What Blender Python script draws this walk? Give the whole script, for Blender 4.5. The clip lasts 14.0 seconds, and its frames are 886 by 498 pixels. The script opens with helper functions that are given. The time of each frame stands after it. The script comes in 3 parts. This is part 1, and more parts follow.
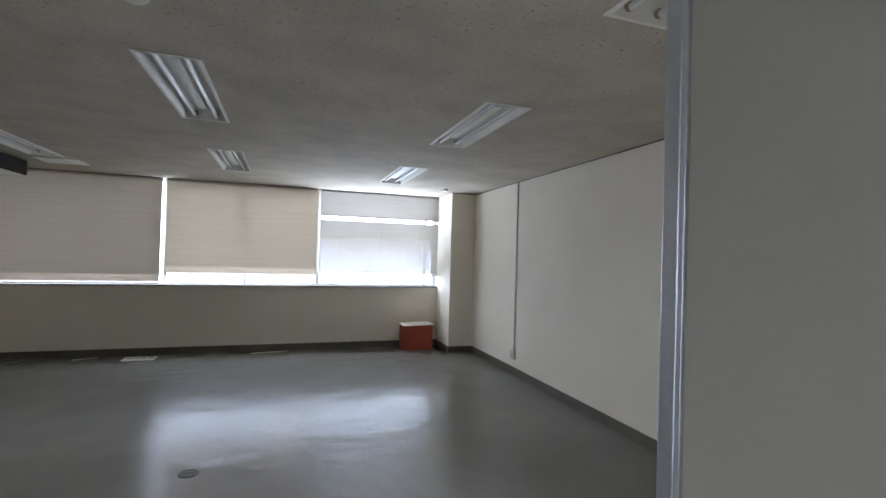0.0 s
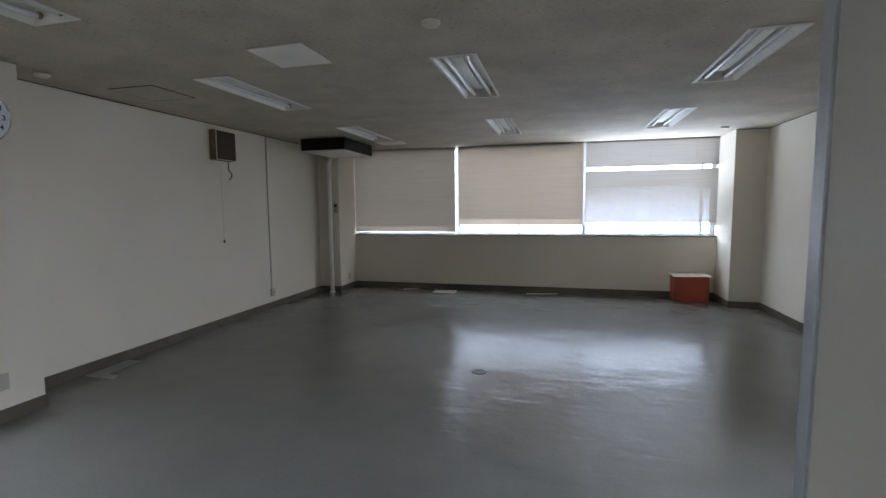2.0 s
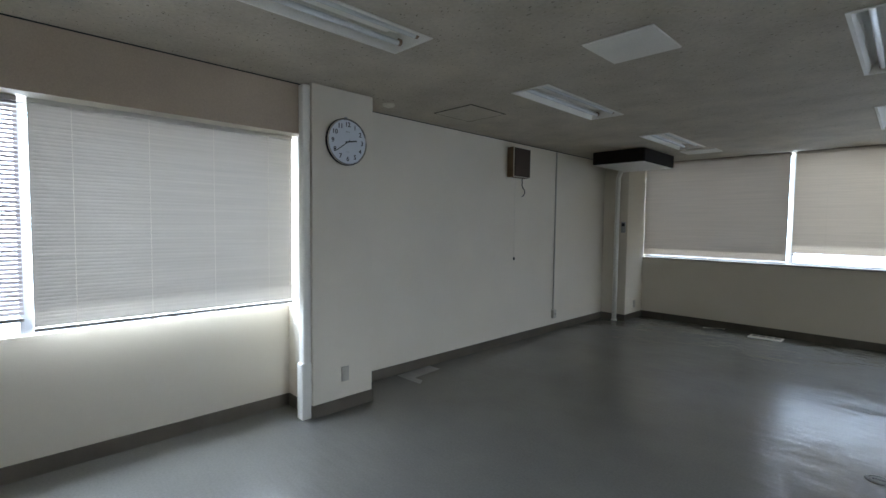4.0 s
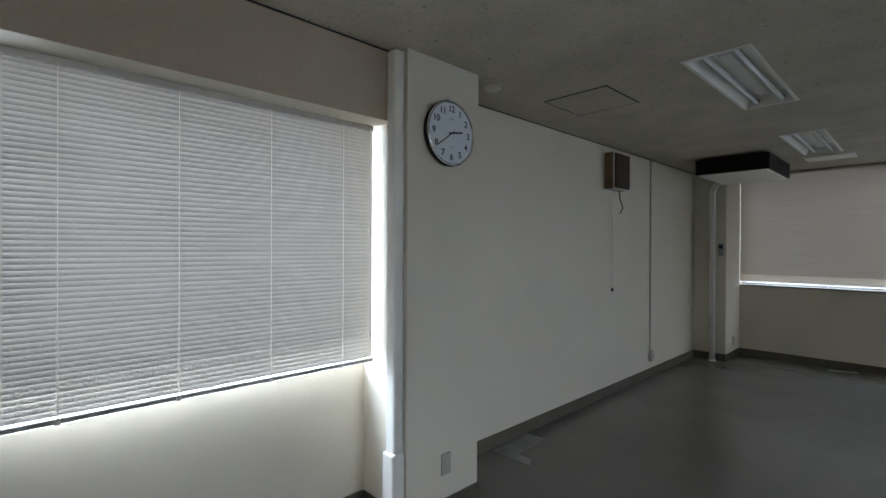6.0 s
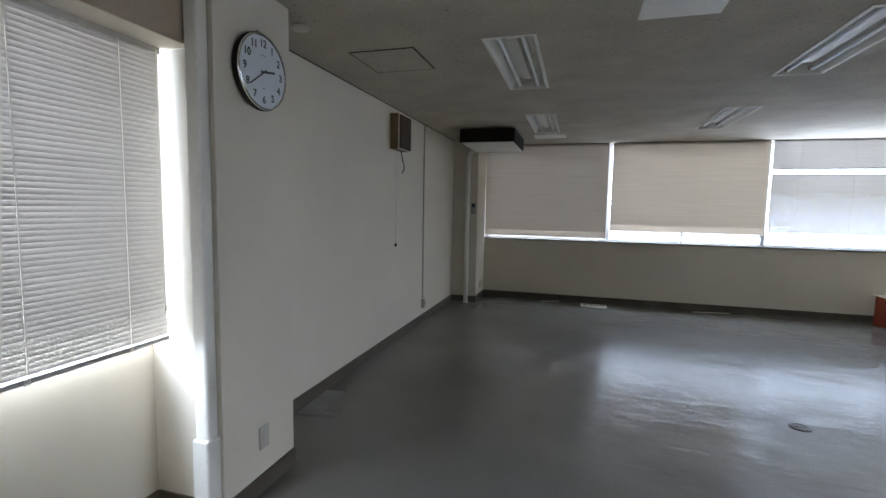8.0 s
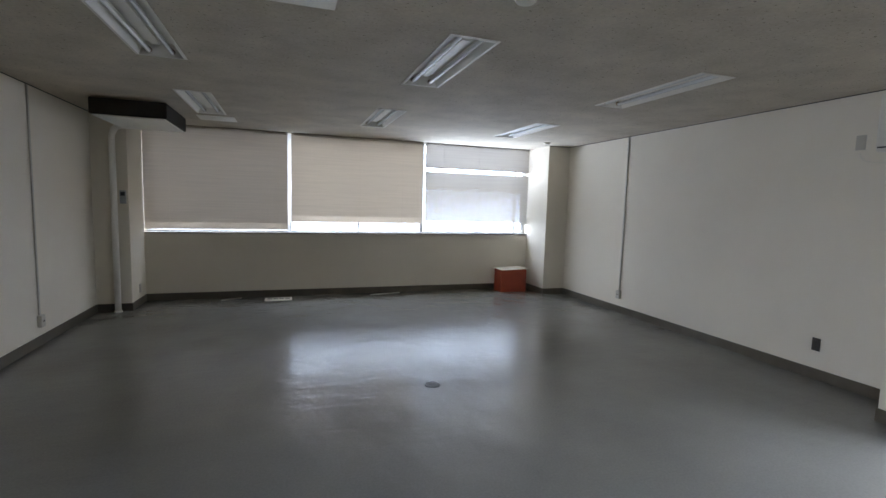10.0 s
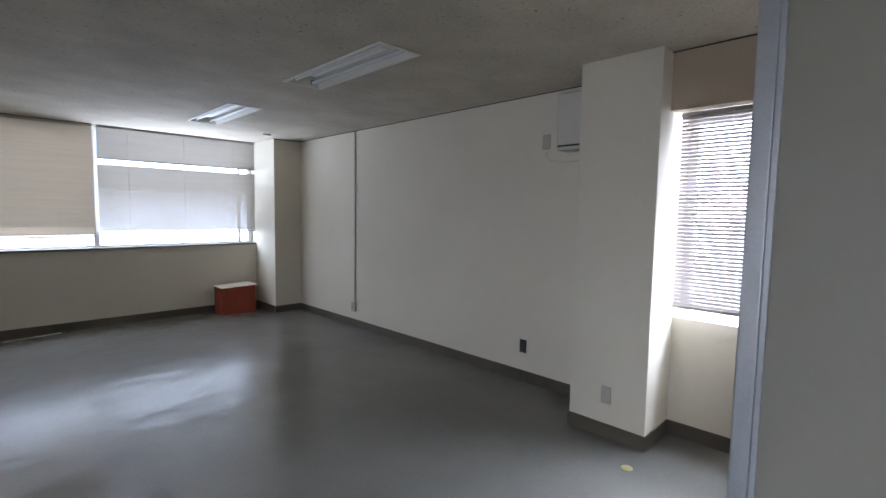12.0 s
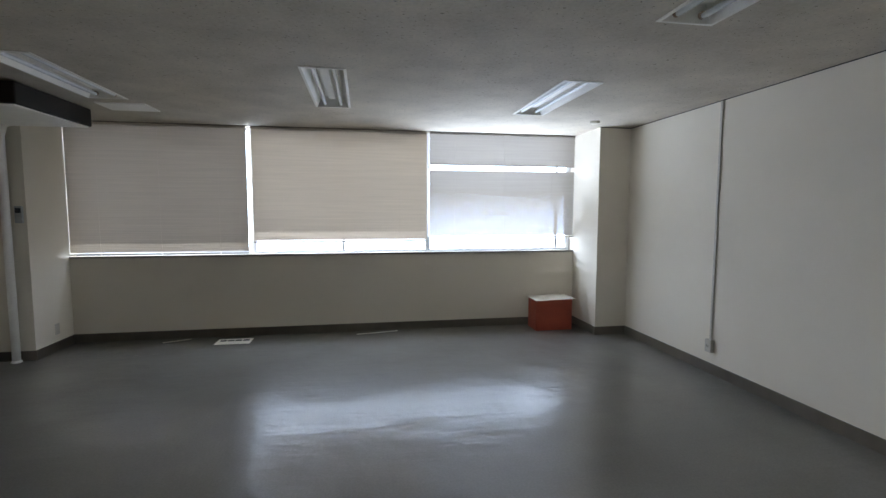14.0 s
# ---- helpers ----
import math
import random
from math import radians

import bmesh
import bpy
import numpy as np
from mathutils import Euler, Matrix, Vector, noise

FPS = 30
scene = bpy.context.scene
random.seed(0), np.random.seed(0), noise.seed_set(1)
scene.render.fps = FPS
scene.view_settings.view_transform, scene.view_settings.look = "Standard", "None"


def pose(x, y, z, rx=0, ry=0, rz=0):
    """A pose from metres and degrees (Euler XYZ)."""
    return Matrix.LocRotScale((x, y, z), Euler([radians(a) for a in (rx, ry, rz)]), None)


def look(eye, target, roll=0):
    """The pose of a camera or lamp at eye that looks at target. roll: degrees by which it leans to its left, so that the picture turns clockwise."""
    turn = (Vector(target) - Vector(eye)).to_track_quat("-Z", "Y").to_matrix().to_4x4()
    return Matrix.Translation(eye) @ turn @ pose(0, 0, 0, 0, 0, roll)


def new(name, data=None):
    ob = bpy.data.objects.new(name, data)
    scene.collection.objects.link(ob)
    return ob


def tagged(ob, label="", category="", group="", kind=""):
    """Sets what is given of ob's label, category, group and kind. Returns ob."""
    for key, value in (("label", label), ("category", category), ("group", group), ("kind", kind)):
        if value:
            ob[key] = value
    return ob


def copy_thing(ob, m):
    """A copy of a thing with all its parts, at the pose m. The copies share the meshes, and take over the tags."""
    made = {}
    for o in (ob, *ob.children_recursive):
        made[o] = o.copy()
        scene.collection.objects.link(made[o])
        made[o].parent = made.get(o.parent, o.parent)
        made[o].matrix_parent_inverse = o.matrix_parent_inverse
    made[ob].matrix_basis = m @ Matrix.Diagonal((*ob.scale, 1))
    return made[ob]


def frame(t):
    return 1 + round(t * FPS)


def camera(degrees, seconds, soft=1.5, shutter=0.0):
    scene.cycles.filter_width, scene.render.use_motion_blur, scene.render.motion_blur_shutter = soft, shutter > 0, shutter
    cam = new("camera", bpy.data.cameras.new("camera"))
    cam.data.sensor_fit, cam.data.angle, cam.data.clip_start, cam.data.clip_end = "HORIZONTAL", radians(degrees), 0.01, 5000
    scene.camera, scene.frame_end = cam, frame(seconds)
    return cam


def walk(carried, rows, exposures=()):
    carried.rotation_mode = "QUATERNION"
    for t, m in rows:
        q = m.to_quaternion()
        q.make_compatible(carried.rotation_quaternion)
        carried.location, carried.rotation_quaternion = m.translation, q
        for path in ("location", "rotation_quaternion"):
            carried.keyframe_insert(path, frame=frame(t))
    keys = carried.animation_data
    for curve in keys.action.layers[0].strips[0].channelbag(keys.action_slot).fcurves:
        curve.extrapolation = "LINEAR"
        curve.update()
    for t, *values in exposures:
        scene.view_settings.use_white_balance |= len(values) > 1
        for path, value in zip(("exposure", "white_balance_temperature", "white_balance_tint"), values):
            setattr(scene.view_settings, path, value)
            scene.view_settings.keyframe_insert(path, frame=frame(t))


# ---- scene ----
cam = camera(87.5, 14.0)
PATH = [
    (0, (0.241, 0.275, 1.545), (0.881, 2.17, 1.573), 1.7),
    (0.5, (0.284, 0.026, 1.5), (0.496, 2.014, 1.435), 0.8),
    (1, (0.225, -0.186, 1.474), (0.049, 1.799, 1.303), -0.1),
    (1.5, (0.336, -0.192, 1.497), (0.01, 1.77, 1.28), 0.6),
    (2, (0.37, -0.218, 1.509), (-0.127, 1.711, 1.325), -0.5),
    (2.5, (0.309, -0.214, 1.508), (-0.448, 1.631, 1.353), -1.8),
    (3, (0.089, -0.155, 1.498), (-0.892, 1.583, 1.367), -1.4),
    (3.5, (-0.11, -0.087, 1.474), (-1.263, 1.541, 1.341), 0.3),
    (4, (-0.273, 0.048, 1.516), (-1.695, 1.451, 1.407), 0.7),
    (4.2, (-0.35, 0.066, 1.515), (-1.872, 1.362, 1.438), 0.8),
    (6.3, (-1.743, 0.283, 1.511), (-3.144, 1.71, 1.542), -0.2),
    (6.5, (-1.817, 0.275, 1.511), (-3.088, 1.819, 1.53), -0.1),
    (7, (-1.855, 0.152, 1.499), (-2.792, 1.918, 1.447), 1.8),
    (7.2, (-1.884, 0.098, 1.504), (-2.746, 1.9, 1.411), 1.3),
    (9.3, (-1.926, 0.149, 1.519), (-1.833, 2.136, 1.316), 3.2),
    (9.5, (-1.793, 0.162, 1.546), (-1.578, 2.141, 1.354), 3.1),
    (10, (-1.501, 0.245, 1.518), (-0.862, 2.13, 1.325), 1.6),
    (10.5, (-1.091, 0.335, 1.517), (0.061, 1.957, 1.314), 0.9),
    (11, (-0.727, 0.354, 1.507), (0.655, 1.784, 1.297), 0.7),
    (11.5, (-0.515, 0.443, 1.533), (0.859, 1.886, 1.361), 0.3),
    (12, (-0.314, 0.689, 1.523), (1.094, 2.101, 1.366), 0.9),
    (12.5, (-0.192, 0.921, 1.483), (1.298, 2.242, 1.291), 2.2),
    (13, (-0.103, 1.292, 1.532), (1.319, 2.686, 1.347), 1.2),
    (13.5, (-0.09, 1.656, 1.52), (0.974, 3.343, 1.371), 1.1),
    (14, (-0.113, 1.958, 1.539), (0.226, 3.922, 1.375), 0.1),
]
walk(cam, [(t, look(eye, target, roll)) for t, eye, target, roll in PATH],
     exposures=[(0.0, 0.25, 10500, 31), (1.0, 0.2, 10400, 30), (2.5, 0.0, 10300, 31), (4.0, 0.1, 9900, 26), (6.5, -0.1, 10000, 27), (7.0, -0.05, 10000, 28), (9.5, 0.25, 10500, 31), (10.5, 0.08, 10500, 31), (11.0, 0.08, 10500, 31), (11.5, 0.05, 10300, 31), (12.5, -0.28, 10300, 34), (13.0, -0.55, 10300, 34), (14.0, 0.12, 10300, 30)])

# ---------------------------------------------------------------- world, sun, window light
CEIL = 2.55
WEST, EAST, NORTH, SOUTH = -3.84, 3.13, 7.90, -4.2

world = bpy.data.worlds.new("world")
scene.world = world
world.use_nodes = True
wn = world.node_tree.nodes
wl = world.node_tree.links
sky = wn.new("ShaderNodeTexSky")
sky.sky_type = "NISHITA"
sky.sun_disc = False
sky.sun_elevation = radians(62)
sky.sun_rotation = radians(200)
wl.new(sky.outputs[0], wn["Background"].inputs[0])
wn["Background"].inputs[1].default_value = 0.10

sun_data = bpy.data.lights.new("sun", "SUN")
sun_data.energy, sun_data.angle, sun_data.color = 2.5, radians(0.5), (1.0, 0.95, 0.88)
sun = new("sun", sun_data)
sun.matrix_world = look((-2, -6, 14), (0, 2, 0))


def window_light(name, eye, target, sx, sz, watts, tint):
    d = bpy.data.lights.new(name, "AREA")
    d.shape, d.size, d.size_y, d.energy, d.color = "RECTANGLE", sx, sz, watts, tint
    ob = new(name, d)
    ob.matrix_world = look(eye, target)
    return ob


SKYTINT = (0.325, 0.60, 1.0)
SIDETINT = (0.345, 0.62, 1.0)
window_light("north_window_light", (-0.4, 8.55, 1.80), (-0.4, 0, 1.8), 7.0, 2.3, 860, SKYTINT)
window_light("west_window_light", (-4.55, 0.0, 1.85), (0, 0.0, 0.75), 4.2, 2.5, 780, SIDETINT)
window_light("east_window_light", (3.80, 1.0, 1.75), (0.8, 1.0, 0.2), 2.2, 2.9, 740, SIDETINT)


# ---------------------------------------------------------------- materials
def shader(name, base, rough=0.6, metal=0.0, vary=0.08, scale=3.0, grain=0.04, grain_scale=120.0, bump=0.05,
           bump_scale=200.0, coat=0.0, spec=0.5):
    m = bpy.data.materials.new(name)
    m.use_nodes = True
    n, l = m.node_tree.nodes, m.node_tree.links
    b = n["Principled BSDF"]
    b.inputs["Roughness"].default_value = rough
    b.inputs["Metallic"].default_value = metal
    b.inputs["Coat Weight"].default_value = coat
    b.inputs["Specular IOR Level"].default_value = spec
    tc = n.new("ShaderNodeTexCoord")
    big = n.new("ShaderNodeTexNoise")
    big.inputs["Scale"].default_value, big.inputs["Detail"].default_value = scale, 5
    fine = n.new("ShaderNodeTexNoise")
    fine.inputs["Scale"].default_value, fine.inputs["Detail"].default_value = grain_scale, 3
    l.new(tc.outputs["Object"], big.inputs["Vector"])
    l.new(tc.outputs["Object"], fine.inputs["Vector"])
    r1 = n.new("ShaderNodeMapRange")
    r1.inputs["From Min"].default_value, r1.inputs["From Max"].default_value = 0.3, 0.7
    r1.inputs["To Min"].default_value, r1.inputs["To Max"].default_value = 1 - vary, 1 + vary
    r2 = n.new("ShaderNodeMapRange")
    r2.inputs["From Min"].default_value, r2.inputs["From Max"].default_value = 0.3, 0.7
    r2.inputs["To Min"].default_value, r2.inputs["To Max"].default_value = 1 - grain, 1 + grain
    l.new(big.outputs["Fac"], r1.inputs["Value"])
    l.new(fine.outputs["Fac"], r2.inputs["Value"])
    mul = n.new("ShaderNodeMath")
    mul.operation = "MULTIPLY"
    l.new(r1.outputs[0], mul.inputs[0])
    l.new(r2.outputs[0], mul.inputs[1])
    sc = n.new("ShaderNodeVectorMath")
    sc.operation = "SCALE"
    sc.inputs[0].default_value = base
    l.new(mul.outputs[0], sc.inputs["Scale"])
    l.new(sc.outputs[0], b.inputs["Base Color"])
    rr = n.new("ShaderNodeMath")
    rr.operation, rr.use_clamp = "MULTIPLY_ADD", True
    rr.inputs[1].default_value, rr.inputs[2].default_value = 0.06, rough - 0.03
    l.new(big.outputs["Fac"], rr.inputs[0])
    l.new(rr.outputs[0], b.inputs["Roughness"])
    if bump:
        bt = n.new("ShaderNodeTexNoise")
        bt.inputs["Scale"].default_value, bt.inputs["Detail"].default_value = bump_scale, 4
        l.new(tc.outputs["Object"], bt.inputs["Vector"])
        bp = n.new("ShaderNodeBump")
        bp.inputs["Strength"].default_value, bp.inputs["Distance"].default_value = bump, 0.004
        l.new(bt.outputs["Fac"], bp.inputs["Height"])
        l.new(bp.outputs[0], b.inputs["Normal"])
    return m


def slat_shader(name, base, through_share):
    """Thin painted slats: a diffuse face that lets a little light through."""
    m = bpy.data.materials.new(name)
    m.use_nodes = True
    n, l = m.node_tree.nodes, m.node_tree.links
    b = n["Principled BSDF"]
    b.inputs["Roughness"].default_value = 0.45
    tc = n.new("ShaderNodeTexCoord")
    mp = n.new("ShaderNodeMapping")
    mp.inputs["Scale"].default_value = (0.8, 0.8, 30)
    tx = n.new("ShaderNodeTexNoise")
    tx.inputs["Scale"].default_value, tx.inputs["Detail"].default_value = 1.6, 4
    l.new(tc.outputs["Object"], mp.inputs[0])
    l.new(mp.outputs[0], tx.inputs["Vector"])
    rg = n.new("ShaderNodeMapRange")
    rg.inputs["From Min"].default_value, rg.inputs["From Max"].default_value = 0.3, 0.7
    rg.inputs["To Min"].default_value, rg.inputs["To Max"].default_value = 0.94, 1.05
    l.new(tx.outputs["Fac"], rg.inputs["Value"])
    sc = n.new("ShaderNodeVectorMath")
    sc.operation = "SCALE"
    sc.inputs[0].default_value = base
    l.new(rg.outputs[0], sc.inputs["Scale"])
    l.new(sc.outputs[0], b.inputs["Base Color"])
    tr = n.new("ShaderNodeBsdfTranslucent")
    l.new(sc.outputs[0], tr.inputs["Color"])
    mix = n.new("ShaderNodeMixShader")
    mix.inputs[0].default_value = through_share
    l.new(b.outputs[0], mix.inputs[1])
    l.new(tr.outputs[0], mix.inputs[2])
    l.new(mix.outputs[0], n["Material Output"].inputs["Surface"])
    return m


def ceiling_shader():
    """Mineral fibre board with scattered worm-shaped pits and a soft mottling."""
    m = shader("mineral_fibre_ceiling", (0.525, 0.45, 0.365), rough=0.9, vary=0.12, scale=2.8, grain=0.06, grain_scale=45,
               bump=0.25, bump_scale=90, spec=0.2)
    n, l = m.node_tree.nodes, m.node_tree.links
    b = n["Principled BSDF"]
    src = b.inputs["Base Color"].links[0].from_socket
    tc = n.new("ShaderNodeTexCoord")
    mp = n.new("ShaderNodeMapping")
    mp.inputs["Scale"].default_value = (1.0, 1.7, 1.0)
    pit = n.new("ShaderNodeTexNoise")
    pit.inputs["Scale"].default_value, pit.inputs["Detail"].default_value = 42, 2.5
    pit.inputs["Distortion"].default_value = 0.6
    l.new(tc.outputs["Object"], mp.inputs[0])
    l.new(mp.outputs[0], pit.inputs["Vector"])
    ramp = n.new("ShaderNodeMapRange")
    ramp.inputs["From Min"].default_value, ramp.inputs["From Max"].default_value = 0.665, 0.70
    ramp.inputs["To Min"].default_value, ramp.inputs["To Max"].default_value = 0.0, 0.7
    l.new(pit.outputs["Fac"], ramp.inputs["Value"])
    mx = n.new("ShaderNodeMix")
    mx.data_type = "RGBA"
    mx.inputs["B"].default_value = (0.05, 0.045, 0.04, 1)
    l.new(ramp.outputs[0], mx.inputs["Factor"])
    l.new(src, mx.inputs["A"])
    l.new(mx.outputs["Result"], b.inputs["Base Color"])
    return m


def floor_shader():
    """Waxed grey vinyl sheet: faint mottling, scuffs, shallow waves under the gloss."""
    m = shader("waxed_grey_vinyl", (0.166, 0.160, 0.144), rough=0.22, vary=0.10, scale=1.1, grain=0.07, grain_scale=70, bump=0, spec=0.55)
    n, l = m.node_tree.nodes, m.node_tree.links
    b = n["Principled BSDF"]
    tc = n.new("ShaderNodeTexCoord")
    wave = n.new("ShaderNodeTexNoise")
    wave.inputs["Scale"].default_value, wave.inputs["Detail"].default_value = 2.4, 3
    l.new(tc.outputs["Object"], wave.inputs["Vector"])
    bp = n.new("ShaderNodeBump")
    bp.inputs["Strength"].default_value, bp.inputs["Distance"].default_value = 0.6, 0.02
    l.new(wave.outputs["Fac"], bp.inputs["Height"])
    # mop streaks in the wax, running across the room
    mp = n.new("ShaderNodeMapping")
    mp.inputs["Scale"].default_value = (1.3, 9.0, 1.0)
    mp.inputs["Rotation"].default_value = (0, 0, 0.12)
    streak = n.new("ShaderNodeTexNoise")
    streak.inputs["Scale"].default_value, streak.inputs["Detail"].default_value = 1.6, 4
    streak.inputs["Distortion"].default_value = 0.5
    l.new(tc.outputs["Object"], mp.inputs[0])
    l.new(mp.outputs[0], streak.inputs["Vector"])
    bs = n.new("ShaderNodeBump")
    bs.inputs["Strength"].default_value, bs.inputs["Distance"].default_value = 0.5, 0.005
    l.new(streak.outputs["Fac"], bs.inputs["Height"])
    l.new(bp.outputs[0], bs.inputs["Normal"])
    l.new(bs.outputs[0], b.inputs["Normal"])
    return m


def glass_shader():
    m = bpy.data.materials.new("window_glass")
    m.use_nodes = True
    b = m.node_tree.nodes["Principled BSDF"]
    b.inputs["Transmission Weight"].default_value = 1.0
    b.inputs["Roughness"].default_value = 0.0
    b.inputs["IOR"].default_value = 1.05
    b.inputs["Base Color"].default_value = (0.97, 0.99, 1.0, 1)
    return m


WALL = shader("white_wallpaper", (0.73, 0.645, 0.535), rough=0.75, vary=0.035, scale=1.2, grain=0.03, grain_scale=260, bump=0.14, bump_scale=320, spec=0.3)
CEILING = ceiling_shader()
FLOOR = floor_shader()
SKIRT = shader("brown_vinyl_skirting", (0.105, 0.083, 0.062), rough=0.5, vary=0.15, scale=4, bump=0.03)
SOFFIT = shader("brown_soffit_cloth", (0.52, 0.395, 0.305), rough=0.8, vary=0.05, grain=0.06, bump=0.1)
ALU = shader("anodised_aluminium", (0.60, 0.63, 0.67), rough=0.34, metal=0.85, vary=0.05, scale=6, bump=0.02)
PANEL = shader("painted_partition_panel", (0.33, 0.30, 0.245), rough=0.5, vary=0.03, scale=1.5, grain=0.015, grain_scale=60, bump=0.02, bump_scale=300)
SLAT = slat_shader("cream_blind_slat", (0.605, 0.51, 0.42), 0.010)
# white slats seen against the sky: their backlit shade is in the base colour
SLAT_BACKLIT = slat_shader("white_slat_with_backlit_grey", (0.40, 0.36, 0.32), 0.010)
# white slats; the shade on their room side is put into this grey
SLAT_SHADE = slat_shader("white_slat_with_shade_tint", (0.37, 0.32, 0.315), 0.012)
SLATW = slat_shader("white_blind_slat", (0.62, 0.56, 0.50), 0.014)
RAIL = shader("grey_blind_rail", (0.43, 0.41, 0.38), rough=0.4, vary=0.05, bump=0)
CORD = shader("white_cord", (0.75, 0.69, 0.60), rough=0.7, bump=0)
ENAMEL = shader("white_enamel", (0.84, 0.80, 0.73), rough=0.4, vary=0.04, scale=5, bump=0.01)
PLASTIC = shader("ivory_plastic", (0.67, 0.615, 0.515), rough=0.4, vary=0.05, scale=8, bump=0.01)
TUBE = shader("fluorescent_tube_glass", (0.82, 0.83, 0.82), rough=0.12, vary=0.02, bump=0)
SOCKET = shader("tan_lamp_socket", (0.34, 0.22, 0.15), rough=0.5, vary=0.1, bump=0)
DARK = shader("dark_brown_plastic", (0.016, 0.011, 0.008), rough=0.6, vary=0.15, bump=0.02, spec=0.2)
BLACK = shader("black_rubber", (0.02, 0.02, 0.022), rough=0.5, vary=0.1, bump=0)
WOOD = shader("teak_veneer", (0.20, 0.115, 0.055), rough=0.5, vary=0.2, scale=14, bump=0.05)
GRILLE = shader("brown_speaker_cloth", (0.06, 0.032, 0.020), rough=0.85, vary=0.1, grain=0.25, grain_scale=400, bump=0.2, bump_scale=500)
CHROME = shader("chromed_rim", (0.75, 0.76, 0.78), rough=0.12, metal=1.0, vary=0.03, bump=0)
FACE = shader("pale_clock_face", (0.66, 0.70, 0.74), rough=0.35, vary=0.02, bump=0)
REDBOX = shader("red_painted_board", (0.42, 0.062, 0.028), rough=0.55, vary=0.12, scale=5, bump=0.05)
PAPER = shader("worn_white_card", (0.76, 0.69, 0.59), rough=0.8, vary=0.10, scale=9, bump=0.06, bump_scale=60)
REDGLOSS = shader("red_gloss_enamel", (0.62, 0.030, 0.018), rough=0.20, vary=0.05, bump=0, coat=0.4)
BRASS = shader("yellow_brass", (0.40, 0.31, 0.15), rough=0.40, metal=0.6, vary=0.1, bump=0)
STEEL = shader("worn_steel", (0.36, 0.37, 0.37), rough=0.35, metal=0.8, vary=0.12, scale=20, bump=0.03)
YELLOW = shader("yellow_paint", (0.75, 0.50, 0.03), rough=0.4, vary=0.05, bump=0)
BLUE = shader("blue_print", (0.05, 0.16, 0.42), rough=0.45, vary=0.05, bump=0)
TAPE = shader("pale_floor_patch", (0.215, 0.21, 0.20), rough=0.6, vary=0.18, scale=7, bump=0.05)
OUTLET = shader("dull_grey_metal", (0.13, 0.13, 0.125), rough=0.48, vary=0.15, scale=20, bump=0.02)
TRUNK = shader("grey_ivory_plastic", (0.48, 0.43, 0.36), rough=0.45, vary=0.05, scale=8, bump=0.01)
GAP = shader("dark_joint", (0.03, 0.028, 0.025), rough=0.9, bump=0)
# aluminium sill lip; its backlit darkness is put into the colour
SILLCAP = shader("backlit_dark_metal", (0.13, 0.115, 0.105), rough=0.45, metal=0.3, vary=0.1, bump=0.01)
COOLER = shader("ivory_cooler_plastic", (0.66, 0.605, 0.53), rough=0.5, vary=0.04, bump=0.01)
PLATE = shader("dark_bronze_plate", (0.055, 0.05, 0.045), rough=0.42, metal=0.2, vary=0.12, bump=0.01)
GLASS = glass_shader()


# ---------------------------------------------------------------- mesh helpers
def mesh_object(name, bm, mat, parent=None, smooth=False):
    me = bpy.data.meshes.new(name)
    bmesh.ops.recalc_face_normals(bm, faces=bm.faces)
    bm.to_mesh(me)
    bm.free()
    me.materials.append(mat)
    if smooth:
        for p in me.polygons:
            p.use_smooth = True
    ob = new(name, me)
    if parent:
        ob.parent = parent
    return ob


def add_box(bm, x0, x1, y0, y1, z0, z1, bevel=0.0):
    r = bmesh.ops.create_cube(bm, size=1.0, matrix=Matrix.Translation(((x0 + x1) / 2, (y0 + y1) / 2, (z0 + z1) / 2))
                              @ Matrix.Diagonal((x1 - x0, y1 - y0, z1 - z0, 1)))
    if bevel:
        edges = list({e for v in r["verts"] for e in v.link_edges})
        bmesh.ops.bevel(bm, geom=edges, offset=bevel, segments=2, affect="EDGES", profile=0.5)


def box(name, x0, x1, y0, y1, z0, z1, mat, parent=None, bevel=0.004):
    bm = bmesh.new()
    add_box(bm, x0, x1, y0, y1, z0, z1, bevel)
    return mesh_object(name, bm, mat, parent)


def boxes(name, rows, mat, parent=None, bevel=0.0):
    bm = bmesh.new()
    for r in rows:
        add_box(bm, *r, bevel)
    return mesh_object(name, bm, mat, parent)


def lathe(name, profile, mat, parent=None, steps=32, at=(0, 0, 0), axis="Z"):
    """A turned body from (radius, height) pairs."""
    bm = bmesh.new()
    rings = []
    for r, h in profile:
        ring = []
        for i in range(steps):
            a = 2 * math.pi * i / steps
            p = (r * math.cos(a), r * math.sin(a), h)
            if axis == "X":
                p = (h, r * math.cos(a), r * math.sin(a))
            elif axis == "Y":
                p = (r * math.cos(a), h, r * math.sin(a))
            ring.append(bm.verts.new((p[0] + at[0], p[1] + at[1], p[2] + at[2])))
        rings.append(ring)
    for a, b in zip(rings, rings[1:]):
        for i in range(steps):
            j = (i + 1) % steps
            bm.faces.new((a[i], a[j], b[j], b[i]))
    bm.faces.new(rings[0][::-1])
    bm.faces.new(rings[-1])
    ob = mesh_object(name, bm, mat, parent, smooth=True)
    md = ob.modifiers.new("edges", "EDGE_SPLIT")
    md.split_angle = radians(35)
    return ob


